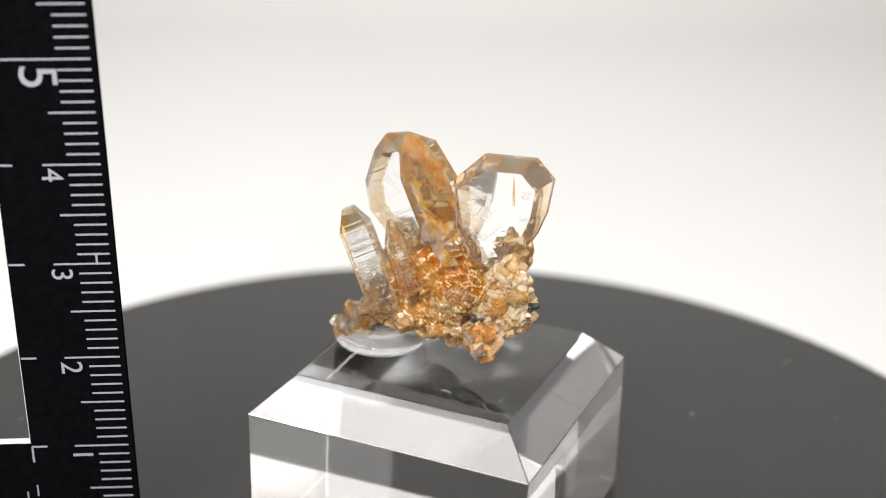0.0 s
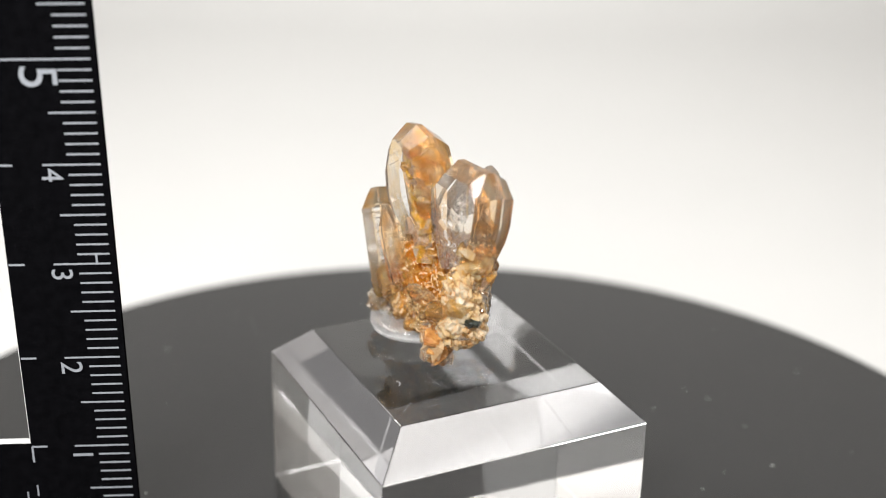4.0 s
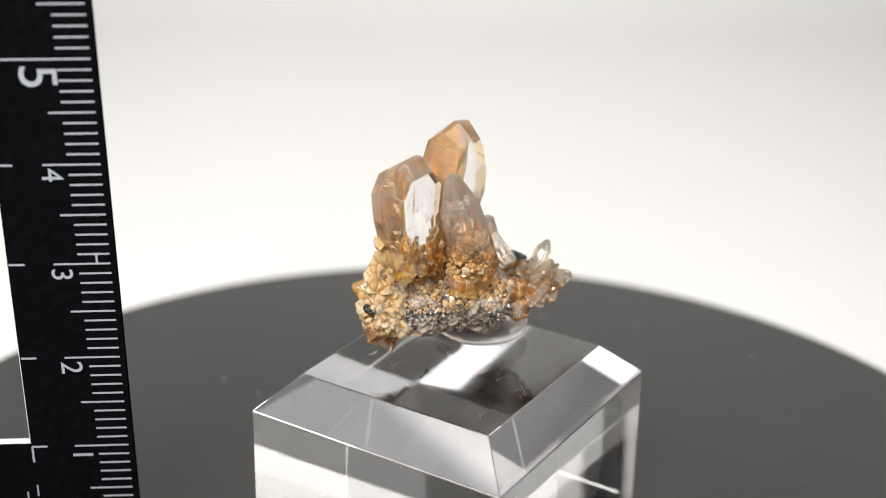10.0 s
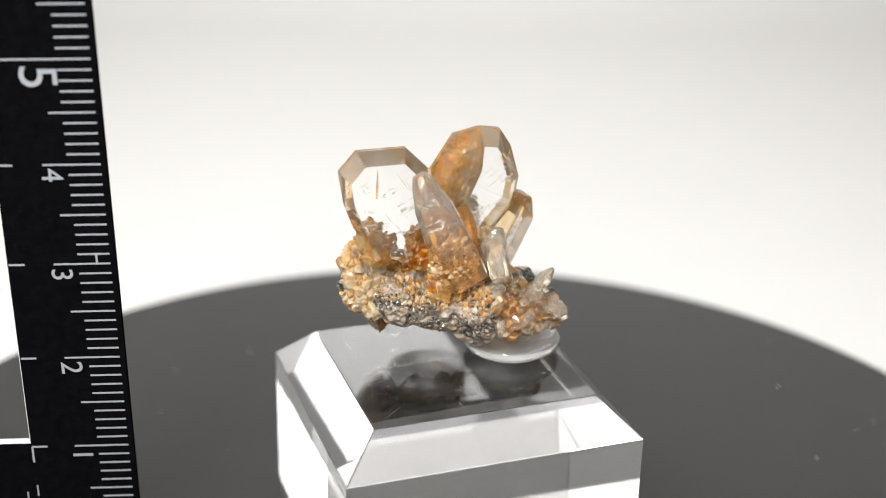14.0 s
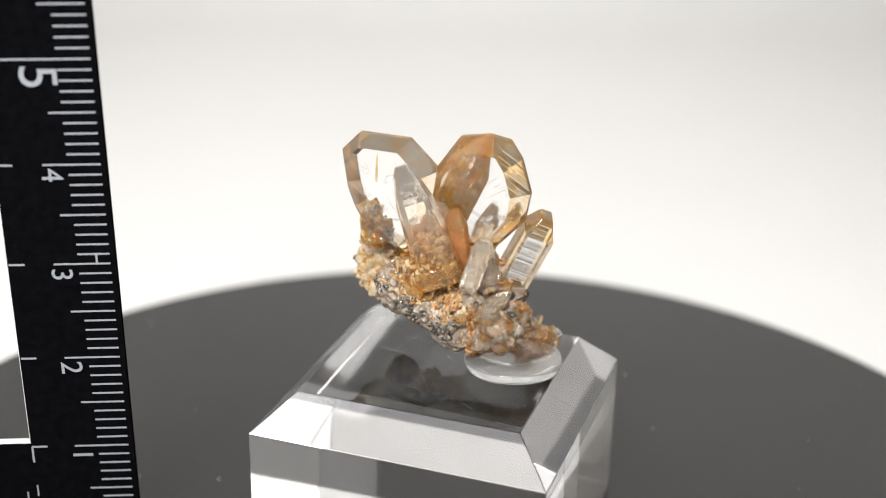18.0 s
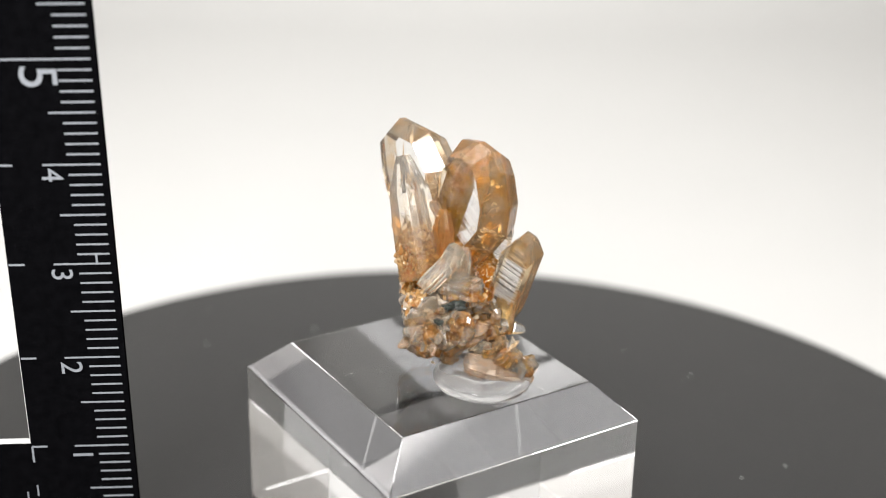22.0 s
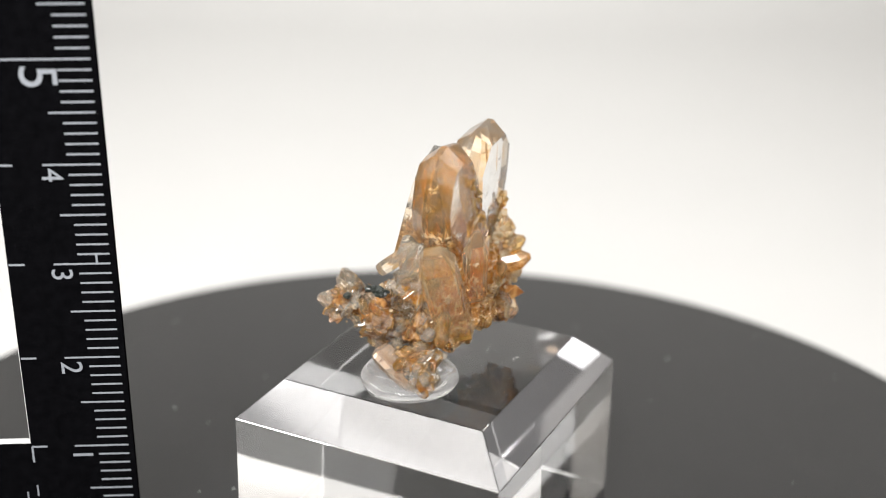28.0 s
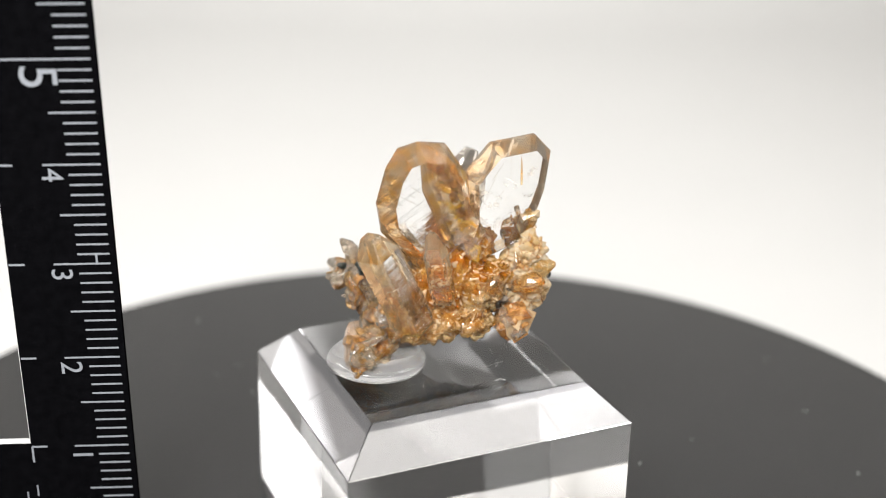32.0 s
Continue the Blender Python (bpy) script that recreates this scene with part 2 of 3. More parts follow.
# unseen walls, panels and ceiling, added to shape what acrylic and crystals reflect
for name, b in (("wall_left", (-640, -600, FLOOR, -620, 480, 290)), ("wall_right", (620, -600, FLOOR, 640, 480, 290)), ("panel_left", (-640, -600, 290, -620, 480, 620)), ("panel_right", (620, -600, 290, 640, 480, 620)), ("table", (-640, -620, FLOOR - 24, 640, 500, FLOOR - 4.5)), ("wall_back", (-640, 480, FLOOR, 640, 500, 620)), ("wall_front", (-640, -620, FLOOR, 640, -600, 620)), ("ceiling", (-640, -620, 620, 640, 480, 640))):
    bm = bmesh.new()
    box(bm, *b)
    tagged(part(name, bm, DIM if name == "wall_front" else ROOM if name == "wall_back" else WHITE if name in ("ceiling", "panel_left", "panel_right") else SIDE), "dark cloth-covered table under the paper" if name == "table" else "unseen white panel added to bounce light and fill reflections" if "panel" in name else "unseen plain surround added to shape light and reflections", name if name in ("ceiling", "table") else "wall", kind="structure")

# ---------------------------------------------------------------- turntable
turntable = tagged(new("turntable"), "round glossy black display turntable on white paper", "turntable")
bm = bmesh.new()
DR = 68.45
OFF = Vector((-0.75, 0.23, 0.0))     # the disc sits a little off its axle
lathe(bm, [(DR - 2.2, -6.0), (DR - 1.3, -5.9), (DR - 1.2, -5.8), (DR - 1.2, 0.0), (20.0, 0.0)], 160)
bmesh.ops.translate(bm, verts=bm.verts[:], vec=OFF)
disc = part("disc", bm, DISC, turntable, "glossy black plastic disc")
bm = bmesh.new()
n = 160
prof = [(DR - 1.15, -5.8), (DR - 0.4, -5.6), (DR, -4.8), (DR, -0.8), (DR - 0.25, -0.2), (DR - 0.8, 0.0), (DR - 1.15, 0.0)]
rings(bm, [[(r * math.cos(2 * math.pi * i / n), r * math.sin(2 * math.pi * i / n), z) for i in range(n)] for r, z in prof], False, False)
bmesh.ops.translate(bm, verts=bm.verts[:], vec=OFF)
part("rim", bm, DISC, disc)
bm = bmesh.new()
lathe(bm, [(58.0, FLOOR), (60.0, FLOOR + 1.5), (60.0, -9.0), (58.5, -7.2), (20.0, -6.05)], 96)
part("housing", bm, BASE, turntable, "dark round plastic motor housing")

# ---------------------------------------------------------------- acrylic block
bm = bmesh.new()
hx, hy, in_x, in_y, drop = 15.05, 14.4, 3.70, 3.51, 3.63
loops = []
for k, dz in ((0, 0.02), (0, TOP - drop), (1, TOP)):
    loops.append([(sx * (hx - k * in_x), sy * (hy - k * in_y), dz) for sx, sy in ((-1, -1), (1, -1), (1, 1), (-1, 1))])
rings(bm, loops)
bmesh.ops.bevel(bm, geom=bm.edges[:], offset=0.06, segments=1, affect="EDGES", profile=0.5)
a = math.radians(4.38)
for v in bm.verts:
    x, y = v.co.x - 0.34, v.co.y + 1.04
    v.co.x, v.co.y = x * math.cos(a) - y * math.sin(a), x * math.sin(a) + y * math.cos(a)
for f in bm.faces:
    f.normal_update()
    f.material_index = 1 if 0.3 < abs(f.normal.z) < 0.95 and f.calc_area() > 5 else 0
block = part("acrylic_block", bm, [ACRYLIC, DIMMED_BEVEL])
tagged(block, "clear square acrylic display stand, sloping upper edges, faint scratches", "display block")

# a stray fibre on the block and dust on the disc
cu = bpy.data.curves.new("fibre", "CURVE")
cu.dimensions, cu.bevel_depth = "3D", 0.000015
sp = cu.splines.new("NURBS")
sp.points.add(4)
for q0, (x, y) in zip(sp.points, ((2.5, -5.8), (3.2, -6.6), (3.7, -5.9), (4.3, -6.6), (4.7, -6.3))):
    q0.co = (x * MM, y * MM, (TOP + 0.06) * MM, 1)
cu.materials.append(WHITE)
fibre = tagged(new("fibre", cu), "short curled white fibre lying on the acrylic", "fibre")
rng = random.Random(3)
verts, faces = [], []
for k in range(60):
    an, r0, w = rng.uniform(0, 2 * math.pi), 66 * math.sqrt(rng.uniform(0.1, 1)), rng.uniform(0.04, 0.14)
    x, y = r0 * math.cos(an), r0 * math.sin(an)
    i = len(verts)
    verts += [((x + w * math.cos(an + j * 1.57)) * MM, (y + w * math.sin(an * 3 + j * 1.57)) * MM, (0.02 + 0.03 * (j % 2)) * MM) for j in range(4)]
    faces.append((i, i + 1, i + 2, i + 3))
me = bpy.data.meshes.new("dust")
me.from_pydata(verts, [], faces)
me.materials.append(WHITE)
dust = tagged(new("dust", me), "fine pale dust on the black disc", "dust", kind="stuff")

# specks and hair scratches on the block's top
rng = random.Random(17)
verts, faces = [], []
for k in range(70):
    x, y, an = rng.uniform(-10.5, 10), rng.uniform(-9, 11), rng.uniform(0, math.pi)
    long, wide = (rng.uniform(0.7, 2.2), 0.012) if k % 5 == 0 else (rng.uniform(0.03, 0.09), rng.uniform(0.02, 0.05))
    ex, ey = Vector((math.cos(an), math.sin(an), 0)) * long / 2, Vector((-math.sin(an), math.cos(an), 0)) * wide / 2
    i, c = len(verts), Vector((x, y, TOP + 0.012))
    verts += [tuple((c + p * ex + q * ey) * MM) for p, q in ((-1, -1), (1, -1), (1, 1), (-1, 1))]
    faces.append((i, i + 1, i + 2, i + 3))
me = bpy.data.meshes.new("block_dust")
me.from_pydata(verts, [], faces)
me.materials.append(WHITE)
block_dust = tagged(new("block_dust", me), "pale specks and hair-fine scratches on the acrylic block", "dust", kind="stuff")

# ---------------------------------------------------------------- gel under the mineral
bm = bmesh.new()
bmesh.ops.create_uvsphere(bm, u_segments=48, v_segments=24, radius=1.0)
for v in bm.verts:
    c = v.co.copy()
    k = 1 + 0.05 * noise.noise(c * 1.3)
    z = c.z
    v.co = Vector((-7.3 + 5.0 * k * c.x, -0.45 + 4.75 * k * c.y, TOP + 0.03 + (1.25 + 1.3 * math.copysign(abs(z) ** 0.75, z) if z > -0.97 else 0.0)))
gel = part("gel_blob", bm, GEL, smooth=True)
tagged(gel, "milky translucent putty blob holding the mineral on the block", "putty")

# ---------------------------------------------------------------- the mineral specimen
specimen = tagged(new("topaz_specimen"), "cluster of clear amber-edged topaz crystals on rusty granular rock", "mineral specimen")


def up(p):
    return Vector((p[0], p[1], p[2] + TOP))


def crystal(name, root, tip, wide, w, t, mats, point=0.25, blunt=0.35, corner=0.3, foot=0.85, tilt=0.0, label="", slant=0.0, narrow=False):
    """A prism from root to tip with an eight-sided section (w by t, w along wide) and a bevelled point."""
    root, tip = up(root), up(tip)
    axis = tip - root
    length = axis.length
    axis.normalize()
    wx = Vector(wide)
    wx = (wx - axis * wx.dot(axis)).normalized()
    wy = axis.cross(wx)
    wx, wy = wx * math.cos(tilt) + wy * math.sin(tilt), wy * math.cos(tilt) - wx * math.sin(tilt)
    c = corner
    sec = [(-1 + c, -1), (1 - c, -1), (1, -1 + 2 * c), (1, 1 - 2 * c), (1 - c, 1), (-1 + c, 1), (-1, 1 - 2 * c), (-1, -1 + 2 * c)]
    bm = bmesh.new()
    loops = []
    for s, k, sl in ((0, foot, 0), (0.12, max(1, 0.88 * foot + 0.12), 0), (0.45, max(1, 0.5 * foot + 0.5), 0), (1 - point, 1, 0), (1 - point * 0.25, 1 - (1 - blunt) * 0.62, slant * 0.5), (1, blunt, slant)):
        loops.append([root + axis * (length * s + (x * slant * w * 0.25 if s > 0.5 else 0)) + wx * (x * w / 2 * k + sl * w / 2) + wy * (y * t / 2 * (k if s < 0.9 else k * 0.75)) for x, y in sec])
    vs, sides = rings(bm, loops)
    if isinstance(mats, (list, tuple)):
        bm.normal_update()
        for f in bm.faces:
            f.material_index = 0 if abs(f.normal.dot(wx if narrow else wy)) > 0.93 else 1
            along = (f.calc_center_median() - root).dot(axis)
            if len(mats) > 2 and along > length * (1 - point):
                f.material_index = 2
            if len(mats) > 3 and along < length * 0.45:
                f.material_index = 3
    return part(name, bm, mats, specimen, label)


def plate(name, outline, y0, lean, half, edge, keep, label, rim=RIM, face=CLEAR):
    """A thick tabular crystal: its outline in the x-z plane, with bevelled rims round both faces."""
    cx = sum(p[0] for p in outline) / len(outline)
    cz = sum(p[1] for p in outline) / len(outline)
    bm = bmesh.new()
    loops = []
    for side, k, d in ((-1, keep, half), (-1, 1, edge), (1, 1, edge), (1, keep, half)):
        loops.append([up((cx + (x - cx) * k, y0 + side * d + lean * (cx + (x - cx) * k - cx), cz + (z - cz) * (k + (1 - k) * 0.1))) for x, z in outline])
    vs, sides = rings(bm, loops)
    for f in sides:
        f.material_index = 1
    return part(name, bm, [face, rim], specimen, label)


plate("tabular_crystal", [(-3.6, 24.2), (-5.7, 23.8), (-6.9, 22.0), (-7.9, 18.6), (-7.4, 15.6), (-3.6, 11.4), (0.6, 11.0), (2.4, 15.5), (1.6, 20.2), (-0.8, 23.7)], -1.65, 0.12, 2.1, 0.3, 0.72, "tall clear tabular topaz crystal with amber bevelled rim", RIM, RULED)
plate("tabular_crystal", [(9.2, 23.2), (4.2, 23.0), (1.2, 20.0), (1.5, 14.0), (4.0, 11.0), (7.4, 12.0), (9.6, 15.6), (10.5, 18.0), (11.0, 21.3)], 0.0, 0.16, 1.95, 0.3, 0.79, "broad clear tabular topaz crystal with amber bevelled rim", PALE)
crystal("prism_crystal", (-4.3, -3.9, 5.8), (-9.1, -3.85, 16.0), (0.5, -0.85, 0), 3.4, 3.0, [STRIATED, LEAN, RIM], 0.18, 0.5, 0.09, narrow=True, label="clear striated topaz prism with brown tip")
crystal("prism_crystal", (-1.6, -4.2, 8.5), (-3.4, -5.3, 16.3), (0.8, -0.6, 0), 2.2, 1.8, [STRIATED, PALE, PALE], 0.3, 0.3, 0.18, narrow=True)
crystal("prism_crystal", (-1.2, 3.0, 10.0), (3.6, 3.1, 21.3), (0.9, 0.2, 0), 3.4, 3.0, [SHAFT, SHAFT, SHAFT], 0.3, 0.4, 0.22, 1.25, label="smoky translucent topaz prism, orange at its foot")
crystal("prism_crystal", (-3.8, 1.2, 9.5), (-4.8, 1.7, 14.6), (0.9, 0.2, 0), 2.3, 2.0, [MILKY, MILKY], 0.25, 0.5)
crystal("prism_crystal", (-5.5, 1.5, 9.8), (-4.2, 0.2, 14.0), (0.2, 0.9, 0), 1.8, 1.4, [MILKY, MILKY], 0.3, 0.4)


def lump(bm, x, y, z, rx, ry, rz, rough=0.22, fine=0.9, sub=4):
    r = bmesh.ops.create_icosphere(bm, subdivisions=sub, radius=1.0)
    for v in r["verts"]:
        c = v.co.copy()
        p = Vector((x + c.x * rx, y + c.y * ry, z + c.z * rz))
        k = 1 + rough * noise.noise(p * 0.45) * 1.4 + rough * noise.noise(p * fine) + 0.5 * rough * noise.noise(p * fine * 2.6)
        v.co = up((x + c.x * rx * k, y + c.y * ry * k, z + c.z * rz * k))


GREY = [(4.6, -0.2, 7.4, 3.0, 2.6, 2.4), (0.8, 1.3, 6.9, 3.5, 2.9, 2.6), (-2.8, 2.6, 6.4, 3.5, 3.0, 2.8)]
BROWN = [(-5.8, 4.0, 6.2, 3.0, 3.2, 2.8), (7.8, -1.3, 7.8, 2.5, 2.0, 2.4), (6.0, -3.0, 5.0, 2.0, 1.6, 2.2), (2.5, -2.4, 8.4, 3.0, 1.9, 2.3), (-1.5, -2.2, 5.9, 4.0, 2.1, 2.6), (1.8, -2.6, 5.6, 2.6, 1.8, 1.9), (-5.6, -0.6, 5.6, 3.2, 2.6, 2.8), (-8.2, -2.0, 3.5, 2.1, 1.6, 1.6), (-9.8, -3.5, 2.3, 0.9, 0.9, 0.9), (7.8, -1.6, 10.6, 1.9, 1.5, 2.3), (-7.8, 6.2, 7.6, 1.9, 1.9, 1.8), (-7.4, 2.6, 7.2, 1.7, 2.4, 2.2)]
FIRE = [(0.0, -2.1, 9.8, 3.2, 2.0, 3.1), (2.2, -0.6, 12.2, 2.0, 1.8, 2.6), (7.4, 0.6, 13.2, 1.6, 1.5, 2.4), (0.8, 3.0, 10.0, 2.1, 1.4, 2.2), (-4.6, 0.4, 9.2, 2.2, 1.8, 1.8)]


SMOOTH = [BROWN[1], BROWN[3], BROWN[4], BROWN[5], BROWN[9]]     # glassy, with no loose blocks


def chunks(mat, lumps, per_mm2, small, large, seed, least=6):
    """Angular broken crystal blocks heaped over the lumps."""
    rng = random.Random(seed)
    for a in lumps:
        for k in range(max(least, int(per_mm2 * (a[3] * a[4] + a[4] * a[5] + a[3] * a[5])))):
            d = Vector((rng.gauss(0, 1), rng.gauss(0, 1), rng.gauss(0, 1))).normalized()
            size = rng.uniform(small, large)
            deep = 1 - 0.56 * size / min(a[3:6])
            c = Vector((a[0] + d.x * a[3] * deep, a[1] + d.y * a[4] * deep, a[2] + d.z * a[5] * deep))
            turn = Euler((rng.uniform(0, 6.3), rng.uniform(0, 6.3), rng.uniform(0, 6.3))).to_matrix()
            sx, sy, sz = size, size * rng.uniform(0.55, 0.9), size * rng.uniform(0.7, 1.3)
            hull = bmesh.new()
            for i in range(rng.choice((9, 10, 12, 14))):
                u = Vector((rng.uniform(-1, 1), rng.uniform(-1, 1), rng.uniform(-1, 1)))
                u = u / max(abs(u.x), abs(u.y), abs(u.z)) * rng.uniform(0.88, 1)
                hull.verts.new(up(c + turn @ Vector((u.x * sx, u.y * sy, u.z * sz)) * 0.75))
            out = bmesh.ops.convex_hull(hull, input=hull.verts[:])
            for v in [v for v in hull.verts if not v.link_faces]:
                hull.verts.remove(v)
            bmesh.ops.dissolve_limit(hull, angle_limit=0.42, verts=hull.verts[:], edges=hull.edges[:])
            part("crystal_block", hull, rng.choice(mat) if isinstance(mat, list) else mat, specimen)


for name, lumps, mat, label in (("grey_rock", GREY, GREYROCK, "grey granular rock with dark specks"), ("rusty_rock", BROWN, CRUST, "rusty brown crystalline crust"), ("orange_crust", FIRE, DEEP, "deep orange iron-stained crust")):
    bm = bmesh.new()
    if lumps is not GREY:
        for b in lumps:
            small, large, many = (0.7, 1.3, 0.5) if b[0] < -5 else (0.9, 2.0, 1.6) if lumps is BROWN else (1.2, 2.2, 1.2)
            if lumps is BROWN:
                blend = [TAN, SUGAR, SUGAR, PINK] if b[0] < -5 else [SUGAR, SUGAR, HONEY] if b[0] > 7 and b[2] > 7 else [TAN, SUGAR, HONEY, AMBER] if -3 < b[0] < 5 else [RUST, RUST, TAN] if b[2] < 6 and b[0] > 5 else [TAN, SUGAR, HONEY]
            else:
                blend = [HONEY, HONEY, SUGAR, AMBER] if b[0] > 5 or b[1] > 2.5 else [AMBER, DEEP, HONEY]
            if b not in (FIRE[0], FIRE[1]) and b not in SMOOTH and not (lumps is BROWN and b[0] < -5):
                chunks(blend, [b], many, small, large, int(50 + 10 * b[0] + b[2]))
    for b in lumps:
        lump(bm, *b[:3], *[(0.74 if lumps is not GREY else 1.0) * r for r in b[3:6]], 0.45 if lumps is not GREY else 0.22)
    ob = part(name, bm, mat, specimen, label)
    fuse = ob.modifiers.new("fuse", "REMESH")
    fuse.mode, fuse.voxel_size = "VOXEL", 0.00016



def honeycomb(name, lumps, apart, label, seed, mats, ridge, bowl, seam):
    """Glassy mass of cells: sunk between raised seams (bowl below 0) or bulging like packed grains (above 0)."""
    rng = np.random.default_rng(seed)
    for a in lumps:
        bm = bmesh.new()
        lump(bm, *a, 0.3, 0.9, 6)
        at = np.array([v.co for v in bm.verts])
        low, high = at.min(0) - apart, at.max(0) + apart
        seeds = rng.uniform(low, high, (int(np.prod(high - low) / apart ** 3), 3))
        bend = np.array([[noise.noise(Vector(q) * 1.1 + Vector(k)) for k in ((0, 0, 0), (9, 0, 0), (0, 9, 0))] for q in at]) * 0.35 * min(1, apart / 1.7)
        gap = np.sort(np.linalg.norm((at + bend)[:, None, :] - seeds[None], axis=2), axis=1)
        gap = gap[:, 1] - gap[:, 0]
        mid = Vector((a[0], a[1], a[2] + TOP))
        for v, g in zip(bm.verts, gap):
            v.co += (v.co - mid).normalized() * (ridge * math.exp(-(g / 0.08) ** 2) + bowl * min(1.0, g / (0.5 * apart)))
        bm.verts.index_update()
        for f in bm.faces:
            f.material_index = 1 if min(gap[v.index] for v in f.verts) < seam else 0
        part(name, bm, mats, specimen, label, smooth=bowl < 0)


honeycomb("orange_crust", [(0.0, -2.3, 9.8, 3.6, 2.2, 3.4), (2.2, -0.8, 12.4, 2.3, 2.0, 3.0), (-3.6, -2.4, 8.8, 1.8, 1.6, 2.4), (3.8, -1.6, 9.4, 2.2, 1.9, 2.2)], 1.75, "glassy deep orange cells parted by pale seams", 8, [CELL, SEAM], 0.08, -0.30, 0.03)
honeycomb("amber_mass", [BROWN[4], BROWN[5], BROWN[3]], 1.5, "smooth pale amber glassy mass with fine seams", 9, [HONEY, SEAM], 0.04, -0.12, 0.02)
honeycomb("sugary_crust", [BROWN[1], BROWN[9]], 1.05, "cream sugary crust of packed glassy grains", 10, [SUGAR, TAN], 0.0, 0.4, 0.05)

# stained, broken mass that runs down one side of the tall crystal
crystal("stained_veil", (1.7, -1.5, 12.2), (-3.6, -1.75, 24.0), (0.56, 0.83, 0), 3.7, 2.5, [VEIL, VEIL], 0.3, 0.2, 0.2, label="pink and orange iron-stained broken seam")
for i in range(1, 11):
    w = i / 10
    spine = Vector((-3.1 + 4.5 * w ** 1.1, -1.8 + 0.3 * w, 23.0 - 9.6 * w))
    for j in (-1, 0, 1):
        reach = 1.15 * j * (0.7 + 0.45 * w)
        spot = spine + Vector((0.56 * reach + 0.66, 0.83 * reach - 0.45, -0.3 * abs(j)))
        broad = 0.75 + 0.45 * w
        chunks([VEIL, VEIL, PINK, HONEY], [(spot.x, spot.y, spot.z, broad, broad, 1.2)], 0, 1.0 + 0.3 * w, 1.4 + 0.5 * w, 100 + 3 * i + int(2 * j), 1)


def grains(name, lumps, others, count, small, large, mat, label, least=-1.0):
    """Small angular crystals sitting all over the rock, joined."""
    rng = random.Random(len(name))
    verts, faces = [], []
    done = 0
    areas = [(a[3] * a[4] + a[4] * a[5] + a[3] * a[5]) for a in lumps]
    while done < count:
        a = rng.choices(lumps, areas)[0]
        d = Vector((rng.gauss(0, 1), rng.gauss(0, 1), rng.gauss(0, 1))).normalized()
        p = Vector((a[0] + d.x * a[3], a[1] + d.y * a[4], a[2] + d.z * a[5]))
        if d.z < least:
            done += 0.2
            continue
        if any(((p.x - b[0]) / b[3]) ** 2 + ((p.y - b[1]) / b[4]) ** 2 + ((p.z - b[2]) / b[5]) ** 2 < 0.8 for b in others if b is not a):
            done += 0.2
            continue
        done += 1
        nrm = Vector((d.x / a[3], d.y / a[4], d.z / a[5])).normalized()
        axis = (nrm + 1.1 * Vector((rng.gauss(0, 1), rng.gauss(0, 1), rng.gauss(0, 1)))).normalized()
        q = axis.to_track_quat("Z", "X")
        size = small + (large - small) * rng.random() ** 3
        p = p - nrm * 0.12 * size
        n = rng.choice((3, 4, 4, 5, 6))
        long, flat = size * rng.uniform(0.4, 0.9), rng.uniform(0.25, 0.6)
        ridge = rng.uniform(0.1, 0.6)
        first = len(verts)
        for zz, k in ((-0.4 * long, 0.8), (0.5 * long, 1.0), (0.95 * long, rng.uniform(0.25, 0.7))):
            for i in range(n):
                an = 2 * math.pi * (i + 0.2 * rng.random()) / n
                verts.append((up(p) + q @ Vector((size * 0.5 * k * math.cos(an), size * flat * (k if zz < 0.8 * long else 0.3 * k) * math.sin(an), zz + ridge * 0.3 * size * math.cos(an)))) * MM)
        for r in range(2):
            for i in range(n):
                faces.append((first + r * n + i, first + r * n + (i + 1) % n, first + (r + 1) * n + (i + 1) % n, first + (r + 1) * n + i))
        faces.append(tuple(range(first + 2 * n, first + 3 * n)))
    me = bpy.data.meshes.new(name)
    me.from_pydata([tuple(v) for v in verts], [], faces)
    me.materials.append(mat)
    ob = new(name, me)
    ob.parent = specimen
    return tagged(ob, label, kind="stuff")


ALL = GREY + BROWN + FIRE
grains("grey_grain", GREY, ALL, 4200, 0.16, 0.55, GREYGRAIN, "tiny grey and white mineral grains")
grains("amber_grain", BROWN, ALL, 150, 0.2, 0.7, GOLDGRAIN, "small amber crystal grains")
grains("orange_grain", FIRE, ALL, 90, 0.25, 0.9, GOLDGRAIN, "small orange crystal grains")
grains("pale_grain", [b for b in BROWN if b[0] > 5 and b[2] > 6], ALL, 520, 0.25, 0.8, GOLDGRAIN, "pale amber sugary crystal grains")
grains("shaft_grain", [(0.2, 3.05, 11.6, 2.2, 1.9, 3.0)], [], 330, 0.3, 0.9, GOLDGRAIN, "amber sugary grains over the smoky prism's foot", -0.3)
grains("upper_grain", GREY, ALL, 1700, 0.25, 0.9, GOLDGRAIN, "amber crystal grains along the rock's upper edge", 0.2)

# larger single crystals round the crust
crystal("blade_crystal", (-4.3, 4.8, 10.4), (-4.4, 0.6, 13.9), (1, 0, 0), 1.9, 1.4, [MILKY, MILKY], 0.2, 0.4, label="clear leaning topaz blade")
crystal("blade_crystal", (-3.8, 2.9, 10.2), (-5.9, -1.0, 10.5), (1, 0, 0.2), 2.2, 1.2, [MILKY, MILKY], 0.2, 0.5, label="clear topaz blade lying flat")
crystal("blade_crystal", (-6.8, 6.0, 9.0), (-9.2, 6.15, 11.8), (0.4, 0.9, 0), 1.6, 1.2, [MILKY, MILKY], 0.3, 0.3)
